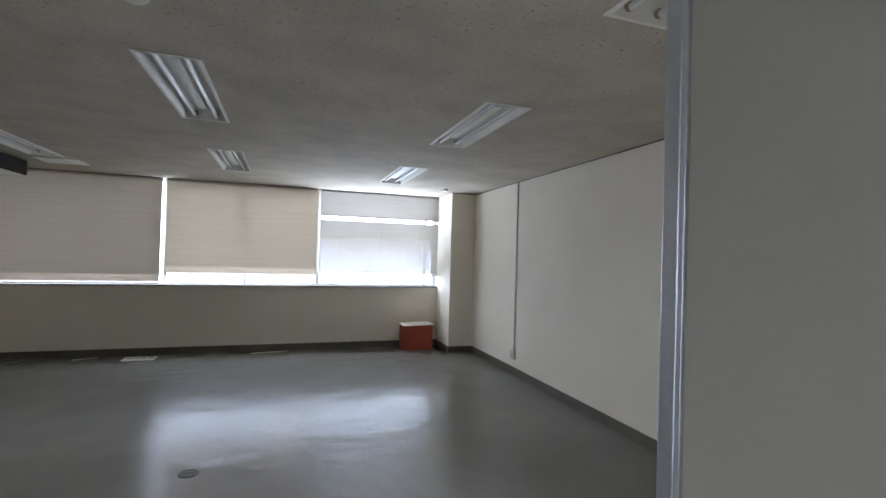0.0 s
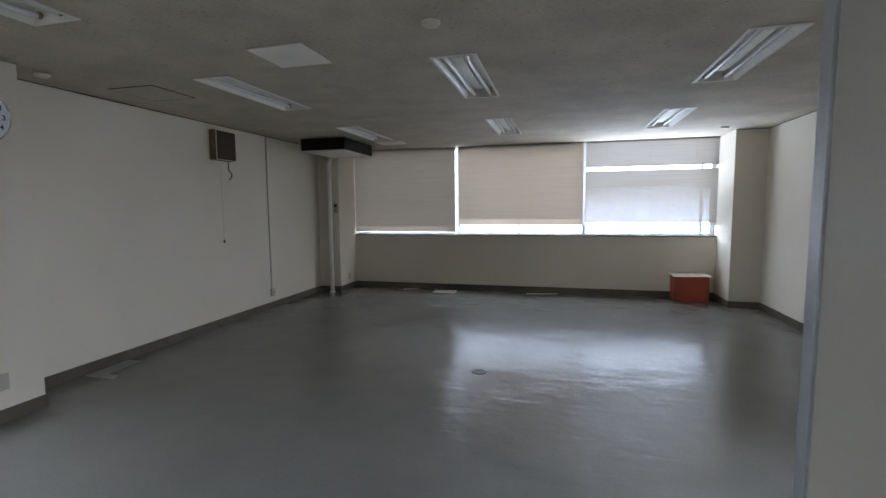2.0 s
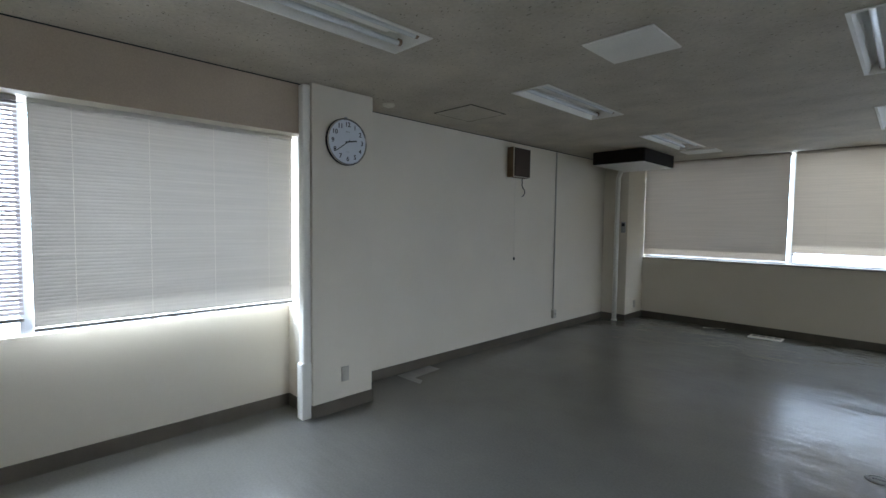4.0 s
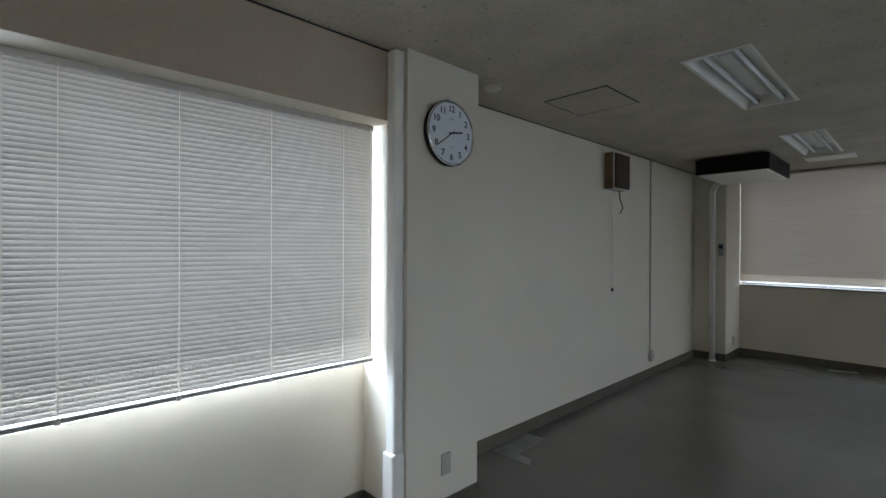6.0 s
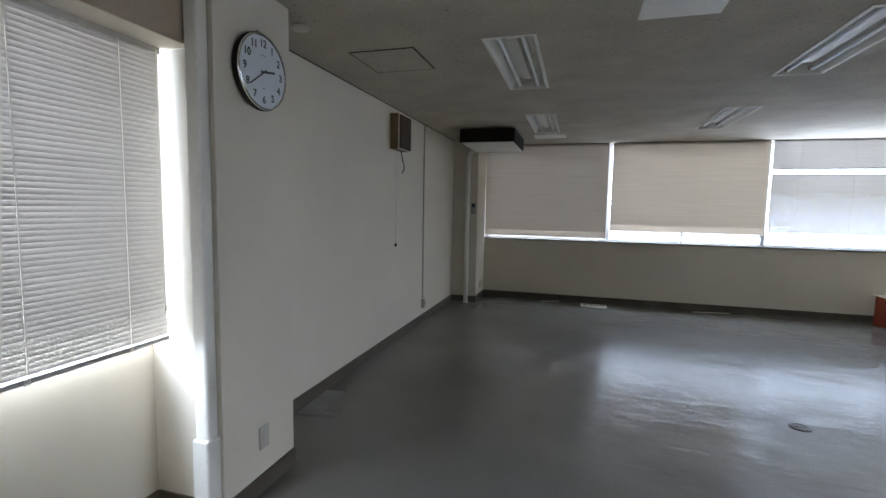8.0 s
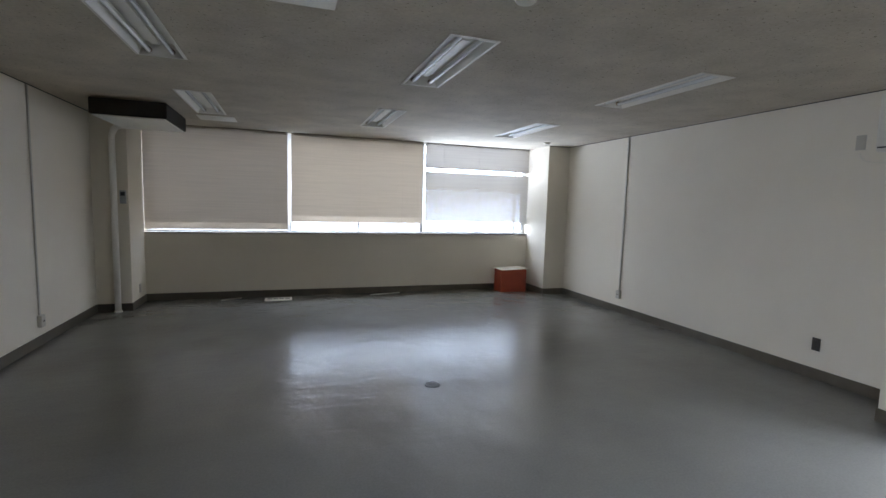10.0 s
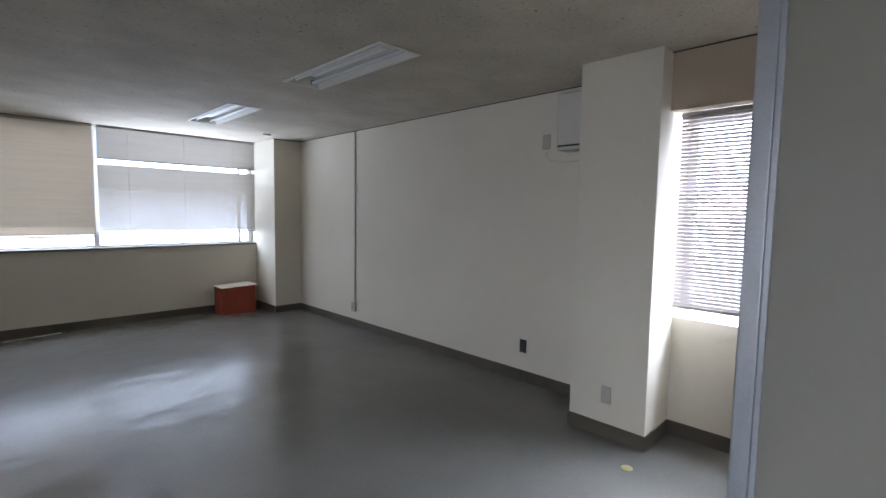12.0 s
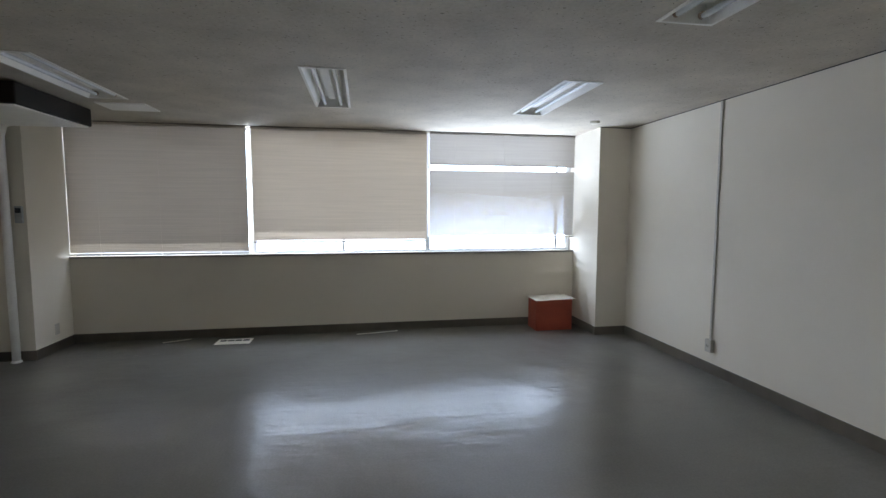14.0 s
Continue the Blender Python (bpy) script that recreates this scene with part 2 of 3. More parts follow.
def tube(name, points, radius, mat, parent=None, sides=10):
    """A round rod that follows the points."""
    bm = bmesh.new()
    pts = [Vector(p) for p in points]
    rings = []
    for i, p in enumerate(pts):
        d = (pts[min(i + 1, len(pts) - 1)] - pts[max(i - 1, 0)]).normalized()
        u = d.cross(Vector((0.31, 0.87, 0.38))).normalized()
        v = d.cross(u)
        rings.append([bm.verts.new(p + radius * (math.cos(2 * math.pi * k / sides) * u + math.sin(2 * math.pi * k / sides) * v)) for k in range(sides)])
    for a, b in zip(rings, rings[1:]):
        for k in range(sides):
            j = (k + 1) % sides
            bm.faces.new((a[k], a[j], b[j], b[k]))
    bm.faces.new(rings[0][::-1])
    bm.faces.new(rings[-1])
    return mesh_object(name, bm, mat, parent, smooth=True)


def prism(name, outline, z0, z1, mat, parent=None):
    bm = bmesh.new()
    low = [bm.verts.new((x, y, z0)) for x, y in outline]
    high = [bm.verts.new((x, y, z1)) for x, y in outline]
    bm.faces.new(low[::-1])
    bm.faces.new(high)
    for i in range(len(low)):
        j = (i + 1) % len(low)
        bm.faces.new((low[i], low[j], high[j], high[i]))
    return mesh_object(name, bm, mat, parent)


def empty(name, x, y, z):
    ob = new(name)
    ob.location = (x, y, z)
    return ob


def rest(ob, parent):
    """Hang ob, built in world places, under parent without moving it."""
    ob.parent = parent
    ob.matrix_parent_inverse = parent.matrix_basis.inverted()
    return ob


def structure(ob, label):
    return tagged(ob, label, "", "", "structure")


# ---------------------------------------------------------------- floor, ceiling
structure(box("floor", WEST - 0.3, EAST + 0.3, SOUTH - 0.2, NORTH + 0.3, -0.15, 0.0, FLOOR, bevel=0), "waxed grey vinyl sheet floor with scuffs")

FIX_X = (-2.525, -0.540, 1.447)
FIX_Y = (0.59, 3.022, 5.43)
FW, FL = 0.31, 1.25
HOLES = [(x, y) for x in FIX_X for y in FIX_Y if (x, y) != (FIX_X[1], FIX_Y[0])]


def build_ceiling():
    xs = sorted({WEST - 0.3, EAST + 0.3, *FIX_X, *(x + FW for x in FIX_X)})
    ys = sorted({SOUTH - 0.2, NORTH + 0.3, *FIX_Y, *(y + FL for y in FIX_Y)})
    bm = bmesh.new()
    for x0, x1 in zip(xs, xs[1:]):
        for y0, y1 in zip(ys, ys[1:]):
            if not any(abs(x0 - hx) < 0.01 and abs(y0 - hy) < 0.01 for hx, hy in HOLES):
                add_box(bm, x0, x1, y0, y1, CEIL, CEIL + 0.02)
    add_box(bm, WEST - 0.3, EAST + 0.3, SOUTH - 0.2, NORTH + 0.3, CEIL + 0.2, CEIL + 0.35)
    return mesh_object("ceiling", bm, CEILING)


structure(build_ceiling(), "grey-white mineral fibre ceiling with small dark pits")

# ---------------------------------------------------------------- walls
SILL_N = 1.0
structure(boxes("wall_north", [
    (-3.442, 2.725, NORTH, NORTH + 0.25, 0, SILL_N),
    (WEST - 0.3, -3.442, NORTH - 0.0, NORTH + 0.25, 0, CEIL),
    (2.725, EAST + 0.3, NORTH, NORTH + 0.25, 0, CEIL),
    (-3.442, 2.725, NORTH, NORTH + 0.25, CEIL + 0.021, CEIL + 0.2)], WALL), "white papered wall below a wide window band")
COL_W_Y, COL_E_Y = 7.26, 7.235
structure(boxes("column_northwest", [(WEST - 0.02, -3.442, COL_W_Y, NORTH - 0.003, 0, CEIL)], WALL), "white papered corner column beside the window")
structure(boxes("column_northeast", [(2.725, EAST + 0.02, COL_E_Y, NORTH - 0.003, 0, CEIL)], WALL), "white papered corner column beside the window")
PW0, PW1, PE0, PE1 = 1.80, 2.35, 1.80, 2.34
BAYW, BAYE = -3.845, 3.045
structure(boxes("wall_west", [
    (WEST - 0.3, WEST, PW1, NORTH, 0, CEIL),
    (WEST - 0.3, BAYW, -1.95, PW0, 0, 0.835),
    (WEST - 0.3, -3.565, -1.95, PW0, 2.183, CEIL - 0.02),
    (WEST - 0.3, WEST, SOUTH, -1.95, 0, CEIL)], WALL), "white papered side wall with a window bay")
structure(box("column_west", WEST - 0.3, -3.452, PW0, PW1, 0, CEIL, WALL, bevel=0.003), "white papered square column between window and wall")
structure(box("soffit_west", -3.565, -3.555, -1.95, PW0 - 0.002, 2.181, CEIL - 0.001, SOFFIT, bevel=0), "brown cloth-faced soffit above the window blinds")
structure(boxes("wall_east", [
    (EAST, EAST + 0.3, PE1, NORTH, 0, CEIL),
    (BAYE, EAST + 0.3, -0.6, PE0, 0, 0.83),
    (2.82, EAST + 0.3, -0.6, PE0, 2.19, CEIL - 0.02),
    (EAST, EAST + 0.3, SOUTH, -0.6, 0, CEIL)], WALL), "white papered side wall with a window bay")
structure(box("column_east", 2.655, EAST + 0.3, PE0, PE1, 0, CEIL, WALL, bevel=0.003), "white papered square column between window and wall")
structure(box("soffit_east", 2.81, 2.82, -0.6, PE0 - 0.002, 2.188, CEIL - 0.001, SOFFIT, bevel=0), "brown cloth-faced soffit above the window blinds")
structure(box("wall_south", WEST - 0.3, EAST + 0.3, SOUTH - 0.2, SOUTH, 0, CEIL, WALL, bevel=0), "plain white papered back wall")

# sill lip, its room face darkened by colour against the bright window
structure(boxes("window_sill", [(-3.441, 2.724, NORTH - 0.014, NORTH - 0.001, SILL_N - 0.014, SILL_N + 0.008)], SILLCAP, bevel=0.002), "metal lip along the window sill, coloured dark as if backlit")
SK, SH = 0.008, 0.10
structure(boxes("baseboard", [
    (-3.442, 2.725, NORTH - SK, NORTH - 0.001, 0, SH),
    (-3.443, -3.442 + SK, COL_W_Y, NORTH - SK, 0, SH),
    (WEST, -3.442 + SK, COL_W_Y - SK, COL_W_Y - 0.001, 0, SH),
    (2.725 - SK, 2.726, COL_E_Y, NORTH - SK, 0, SH),
    (2.725 - SK, EAST, COL_E_Y - SK, COL_E_Y - 0.001, 0, SH),
    (WEST - 0.001, WEST + SK, PW1 + SK, COL_W_Y - SK, 0, SH),
    (EAST - SK, EAST + 0.001, PE1 + SK, COL_E_Y - SK, 0, SH),
    (-3.453, -3.452 + SK, PW0, PW1, 0, SH), (WEST, -3.452 + SK, PW1 - 0.001, PW1 + SK, 0, SH), (BAYW + SK, -3.452 + SK, PW0 - SK, PW0 + 0.001, 0, SH),
    (BAYW - 0.001, BAYW + SK, -1.95, PW0 - SK, 0, SH),
    (2.655 - SK, 2.656, PE0, PE1, 0, SH), (2.655 - SK, EAST, PE1 - 0.001, PE1 + SK, 0, SH), (2.655 - SK, BAYE - SK, PE0 - SK, PE0 + 0.001, 0, SH),
    (BAYE - SK, BAYE + 0.001, -0.6, PE0 - SK, 0, SH)], SKIRT), "dark brown vinyl skirting along the walls")
structure(boxes("trim", [
    (WEST, WEST + 0.006, PW1, COL_W_Y, CEIL - 0.008, CEIL - 0.001), (EAST - 0.006, EAST, PE1, COL_E_Y, CEIL - 0.008, CEIL - 0.001),
    (-3.442, 2.725, NORTH - 0.004, NORTH + 0.004, CEIL - 0.005, CEIL - 0.001), (2.725, EAST, COL_E_Y - 0.006, COL_E_Y, CEIL - 0.008, CEIL - 0.001),
    (-3.559, -3.549, -1.95, PW0, CEIL - 0.008, CEIL - 0.001), (2.804, 2.812, -0.6, PE0, CEIL - 0.008, CEIL - 0.001)], GAP), "thin dark shadow joint under the ceiling")


# ---------------------------------------------------------------- windows: aluminium sashes and panes
def window(name, along, a0, a1, plane, z0, z1, posts, out, label, slid=()):
    """A band of sliding sashes; along is the axis of its width, out the way to the outside."""
    def bar(p0, p1, q0, q1, h0, h1):
        q0, q1 = sorted((plane + out * q0, plane + out * q1))
        return (p0, p1, q0, q1, h0, h1) if along == "x" else (q0, q1, p0, p1, h0, h1)
    base = structure(boxes(name, [bar(a0, a1, 0.0, 0.06, z0, z0 + 0.035), bar(a0, a1, 0.0, 0.06, z1 - 0.04, z1),
                                  *[bar(p - 0.03, p + 0.03, 0.0, 0.06, z0 + 0.035, z1 - 0.04) for p in posts]], ALU), label)
    mids = [q - 0.16 if i in slid else (p + q) / 2 for i, (p, q) in enumerate(zip(posts, posts[1:]))]
    boxes("sash", [bar(m - 0.018, m + 0.018, 0.012, 0.045, z0 + 0.035, z1 - 0.04) for m in mids], ALU, base)
    for p, q, m in zip(posts, posts[1:], mids):
        for s, e, off in ((p + 0.03, m - 0.018, 0.018), (m + 0.018, q - 0.03, 0.034)):
            pane = boxes("pane", [bar(s, e, off, off + 0.005, z0 + 0.035, z1 - 0.04)], GLASS, base)
            pane.visible_shadow = False
    return base


window("window_1", "x", -3.442, 2.725, NORTH + 0.13, SILL_N, CEIL, (-3.412, -1.457, 0.727, 2.69), 1, "wide aluminium window band with sliding panes", slid=(2,))
window("window_2", "y", -1.95, PW0, WEST - 0.06, 0.805, 2.183, (-1.92, 0.20, PW0 - 0.03), -1, "aluminium side window with sliding panes")
window("window_3", "y", -0.6, PE0, EAST + 0.06, 0.80, 2.19, (-0.57, PE0 - 0.03), 1, "aluminium side window with sliding panes")


# ---------------------------------------------------------------- venetian blinds
def blind(along, a0, a1, plane, into, ztop, zbot, tilt, mat, label, pitch=0.0208, open_band=None, tapes=3, jitter=1.0):
    """Venetian blind: rail at the head, many narrow curved slats, ladder cords, a rail at the foot. into: the way into the room."""
    def put(p, q, h):
        return (p, plane + into * q, h) if along == "x" else (plane + into * q, p, h)

    def slab(p0, p1, q0, q1, h0, h1):
        lo, hi = put(p0, q0, h0), put(p1, q1, h1)
        return (min(lo[0], hi[0]), max(lo[0], hi[0]), min(lo[1], hi[1]), max(lo[1], hi[1]), h0, h1)
    root = empty("venetian_blind", *put((a0 + a1) / 2, 0, ztop))
    rng = random.Random(int(1000 * (a0 + 7)))
    rest(boxes("head_rail", [slab(a0, a1, -0.015, 0.012, ztop - 0.028, ztop)], mat, bevel=0.002), root)
    bm = bmesh.new()
    z = ztop - 0.035
    cut = zbot
    while z > cut + 0.026:
        inband = open_band and open_band[0] < z < open_band[1]
        lean = tilt - 9 if tilt > 60 and z < cut + 0.14 else tilt
        t = radians(12 if inband else lean + rng.uniform(-jitter, jitter))
        w = 0.0125
        droop = [rng.uniform(-0.0005, 0.0005) * jitter for _ in range(7)]
        prof = [(-w, -0.0), (0.0, 0.0022), (w, 0.0)]
        rows = []
        for k in range(7):
            p = a0 + 0.001 + (a1 - a0 - 0.002) * k / 6
            row = []
            for q, h in prof:
                qq = q * math.cos(t) - h * math.sin(t)
                hh = -q * math.sin(t) + h * math.cos(t)
                row.append(bm.verts.new(put(p, qq, z + hh + droop[k])))
            rows.append(row)
        for r0, r1 in zip(rows, rows[1:]):
            for i in range(2):
                bm.faces.new((r0[i], r0[i + 1], r1[i + 1], r1[i]))
        z -= pitch
    slats = rest(mesh_object("slats", bm, mat, smooth=True), root)
    tagged(slats, kind="stuff")
    rest(boxes("foot_rail", [slab(a0, a1, -0.012, 0.012, cut, cut + 0.020)], RAIL, bevel=0.003), root)
    for k in range(tapes):
        p = a0 + (a1 - a0) * (k + 0.5) / tapes
        rest(boxes("ladder_cord", [slab(p - 0.0013, p + 0.0013, 0.0135, 0.015, cut + 0.005, ztop - 0.02)], CORD if along == "y" else mat), root)
        rest(boxes("cord_clip", [slab(p - 0.010, p + 0.010, -0.013, 0.0135, cut - 0.004, cut + 0.0205)], CORD, bevel=0.002), root)
    return tagged(root, label, "blind", "venetian blinds at the windows")


BN = NORTH + 0.018
blind("x", -3.4415, -1.485, BN, -1, CEIL - 0.002, SILL_N + 0.016, 84, SLAT, "cream venetian blind, fully closed down to the sill")
mid_blind = blind("x", -1.432, 0.704, BN, -1, CEIL - 0.002, 1.145, 77, SLAT, "cream venetian blind, closed, its foot above the sill")
# slats coloured darker than white to hold the shade between bright gaps
east_blind = blind("x", 0.740, 2.7245, BN, -1, CEIL - 0.002, 1.185, -54, SLAT_BACKLIT, "white venetian blind, half open slats greyed for backlight, its foot above the sill", open_band=(2.075, 2.125), jitter=0.15)
west_blind = blind("y", 0.222, 1.765, -3.715, 1, 2.180, 0.878, 81, SLATW, "white venetian blind, nearly closed, hanging below the sill", tapes=4)
# side blinds: slat colour carries the shade against the bright window
blind("y", -1.93, 0.183, -3.715, 1, 2.180, 0.945, 48, SLAT_SHADE, "white venetian blind, half open slats coloured grey for their shade", pitch=0.0245, tapes=4, jitter=0.05)
blind("y", -0.58, 1.765, 2.925, -1, 2.185, 0.92, 53, SLAT_SHADE, "white venetian blind, half open slats coloured grey for their shade", pitch=0.0245, tapes=4, jitter=0.05)

# ---------------------------------------------------------------- partition near the entrance
part = empty("partition", 0.911, -0.7, 0)
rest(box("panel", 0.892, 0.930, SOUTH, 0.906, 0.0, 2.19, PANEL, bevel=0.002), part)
rest(boxes("post", [(0.886, 0.936, 0.906, 0.946, 0.0, CEIL)], ALU, bevel=0.004), part)
rest(boxes("bead", [(0.8840, 0.8925, 0.893, 0.9055, 0.0, 2.19)], ALU, bevel=0.002), part)
rest(boxes("top_rail", [(0.888, 0.934, SOUTH, 0.906, 2.19, 2.21)], ALU, bevel=0.003), part)
tagged(part, "off-white office partition with an aluminium end post", "partition")


# ---------------------------------------------------------------- recessed fluorescent fittings
def light_fitting():
    root = empty("ceiling_light", 0, 0, CEIL)
    w, n, d = FW / 2, FL / 2, 0.085
    bm = bmesh.new()
    e = 0.012
    rings = [[(-w - e, -n - e, -0.006), (w + e, -n - e, -0.006), (w + e, n + e, -0.006), (-w - e, n + e, -0.006)],
             [(-w + 0.008, -n + 0.008, -0.008), (w - 0.008, -n + 0.008, -0.008), (w - 0.008, n - 0.008, -0.008), (-w + 0.008, n - 0.008, -0.008)],
             [(-w + 0.055, -n + 0.03, d), (w - 0.055, -n + 0.03, d), (w - 0.055, n - 0.03, d), (-w + 0.055, n - 0.03, d)]]
    vs = [[bm.verts.new(p) for p in r] for r in rings]
    outer = [bm.verts.new((p[0], p[1], -0.001)) for p in rings[0]]
    for a, b in [(outer, vs[0]), *zip(vs, vs[1:])]:
        for i in range(4):
            j = (i + 1) % 4
            bm.faces.new((a[i], a[j], b[j], b[i]))
    bm.faces.new(vs[2])
    mesh_object("housing", bm, ENAMEL, root)
    bm = bmesh.new()
    prof = [(-0.045, d - 0.002), (-0.030, 0.035), (0.030, 0.035), (0.045, d - 0.002)]
    ends = [[bm.verts.new((x, y, z)) for x, z in prof] for y in (-n + 0.16, n - 0.16)]
    for i in range(3):
        bm.faces.new((ends[0][i], ends[0][i + 1], ends[1][i + 1], ends[1][i]))
    bm.faces.new(ends[0])
    bm.faces.new(ends[1][::-1])
    mesh_object("ballast_cover", bm, ENAMEL, root)
    for x in (-0.075, 0.075):
        lathe("tube", [(0.006, -n + 0.035), (0.0155, -n + 0.042), (0.0155, n - 0.042), (0.006, n - 0.035)], TUBE, root, 14, (x, 0, 0.022), "Y")
        for s in (-1, 1):
            lathe("socket", [(0.014, 0), (0.020, 0.004), (0.020, 0.020), (0.013, 0.026)], SOCKET, root, 14,
                  (x, s * (n - 0.030) - 0.013, 0.028), "Y")
    return tagged(root, "white recessed ceiling light with two unlit fluorescent tubes", "ceiling light", "ceiling light fittings")


fitting = light_fitting()
fitting.location = (HOLES[0][0] + FW / 2, HOLES[0][1] + FL / 2, CEIL)
for hx, hy in HOLES[1:]:
    copy_thing(fitting, pose(hx + FW / 2, hy + FL / 2, CEIL))

# ---------------------------------------------------------------- other things on the ceiling
plate = empty("ceiling_hatch", -1.505, 2.70, CEIL)
rest(box("cover", -1.652, -1.250, 2.50, 2.912, CEIL - 0.012, CEIL - 0.001, ENAMEL, bevel=0.004), plate)
tagged(plate, "white square cover plate on the grey ceiling", "hatch", "ceiling cover plates")
plate = empty("ceiling_hatch", -2.45, 7.02, CEIL)
rest(box("cover", -2.57, -2.13, 6.85, 7.18, CEIL - 0.014, CEIL - 0.001, ENAMEL, bevel=0.004), plate)
tagged(plate, "white square cover plate on the grey ceiling", "hatch", "ceiling cover plates")
acc = empty("access_hatch", -3.235, 3.305, CEIL)
rest(box("cover", -3.46, -3.01, 3.07, 3.535, CEIL - 0.005, CEIL - 0.001, CEILING, bevel=0.001), acc)
rest(boxes("joint", [(-3.470, -3.461, 3.06, 3.545, CEIL - 0.004, CEIL), (-3.009, -3.000, 3.06, 3.545, CEIL - 0.004, CEIL),
                     (-3.461, -3.009, 3.06, 3.069, CEIL - 0.004, CEIL), (-3.461, -3.009, 3.536, 3.545, CEIL - 0.004, CEIL)], GAP), acc)
tagged(acc, "ceiling board access hatch with a dark joint round it", "hatch")
for dx, dy in ((-0.367, 2.41), (-3.525, 2.57), (2.49, 6.93)):
    dome = empty("smoke_detector", dx, dy, CEIL)
    lathe("body", [(0.052, -0.001), (0.055, -0.010), (0.046, -0.022), (0.020, -0.030)], PLASTIC, dome, 28)
    tagged(dome, "small round ivory smoke detector on the ceiling", "detector", "ceiling detectors")


# ---------------------------------------------------------------- ceiling-hung air conditioner and its pipe
def hung_unit(x0, x1, y0, y1, z0, z1):
    root = empty("air_conditioner", (x0 + x1) / 2, (y0 + y1) / 2, z1)
    rest(box("body", x0, x1, y0, y1, z0 + 0.012, z1, DARK, bevel=0.012), root)
    rest(box("under_panel", x0 + 0.02, x1 - 0.02, y0 + 0.02, y1 - 0.02, z0, z0 + 0.03, ENAMEL, bevel=0.008), root)
    for y in (y0 + 0.12, y1 - 0.16):
        rest(boxes("bracket", [(x0 + 0.06, x1 - 0.06, y, y + 0.04, z1 - 0.004, CEIL)], DARK), root)
    return tagged(root, "dark brown ceiling-hung air conditioner with a white underside", "air conditioner")


hung_unit(-3.455, -2.735, 6.10, 7.13, 2.345, 2.53)
pipe = empty("pipe_cover", -3.588, 7.205, 0)
rest(tube("pipe", [(-3.588, 7.205, 0.0), (-3.588, 7.205, 1.2), (-3.588, 7.205, 2.26), (-3.570, 7.20, 2.31), (-3.548, 7.18, 2.345), (-3.51, 7.15, 2.372), (-3.43, 7.11, 2.38)], 0.036, ENAMEL, sides=16), pipe)
rest(lathe("foot_ring", [(0.046, 0.0), (0.046, 0.012), (0.038, 0.02)], ENAMEL, None, 20, (-3.588, 7.205, 0)), pipe)
tagged(pipe, "white vertical pipe cover from floor to air conditioner", "pipe")
ctl = empty("wall_controller", -3.56, COL_W_Y, 1.5)
rest(box("case", -3.535, -3.465, COL_W_Y - 0.025, COL_W_Y - 0.001, 1.41, 1.58, STEEL, bevel=0.006), ctl)
rest(box("display", -3.525, -3.475, COL_W_Y - 0.028, COL_W_Y - 0.024, 1.51, 1.56, BLACK, bevel=0.001), ctl)
tagged(ctl, "dark grey wall controller on the corner column", "controller")


# ---------------------------------------------------------------- wall speaker with pull cord
spk = empty("wall_speaker", WEST, 4.865, 2.29)
rest(box("cabinet", WEST + 0.001, WEST + 0.10, 4.660, 5.000, 2.105, 2.47, WOOD, bevel=0.003), spk)
rest(box("back_plate", WEST + 0.001, WEST + 0.006, 4.640, 5.020, 2.085, 2.485, PLASTIC, bevel=0.001), spk)
rest(boxes("front_frame", [(WEST + 0.098, WEST + 0.108, 4.660, 4.670, 2.105, 2.47), (WEST + 0.098, WEST + 0.108, 4.992, 5.000, 2.105, 2.47),
                           (WEST + 0.098, WEST + 0.108, 4.670, 4.992, 2.105, 2.113), (WEST + 0.098, WEST + 0.108, 4.670, 4.992, 2.462, 2.47)], PLASTIC), spk)
rest(box("grille", WEST + 0.099, WEST + 0.120, 4.672, 4.990, 2.116, 2.46, GRILLE, bevel=0.006), spk)
tagged(spk, "teak wall speaker with a dark brown cloth front", "speaker")
lead = empty("loose_cable", WEST, 4.945, 2.08)
rest(tube("cable", [(WEST + 0.02, 4.955, 2.105), (WEST + 0.03, 4.950, 2.05), (WEST + 0.045, 4.920, 2.02), (WEST + 0.05, 4.935, 1.985), (WEST + 0.04, 4.985, 1.96),
                    (WEST + 0.035, 5.000, 1.92), (WEST + 0.03, 4.975, 1.885), (WEST + 0.03, 4.945, 1.875)], 0.006, BLACK, sides=7), lead)
tagged(lead, "short curled black cable hanging under the speaker", "cable")
pull = empty("pull_cord", WEST + 0.02, 4.825, 2.1)
rest(tube("cord", [(WEST + 0.012, 4.825, 2.11), (WEST + 0.012, 4.823, 1.6), (WEST + 0.012, 4.825, 1.10)], 0.0022, PLASTIC, sides=6), pull)
rest(lathe("knob", [(0.004, 1.065), (0.012, 1.07), (0.012, 1.09), (0.004, 1.105)], BLACK, None, 12, (WEST + 0.014, 4.825, 0)), pull)
tagged(pull, "thin pull cord with a small dark knob on the wall", "cord")


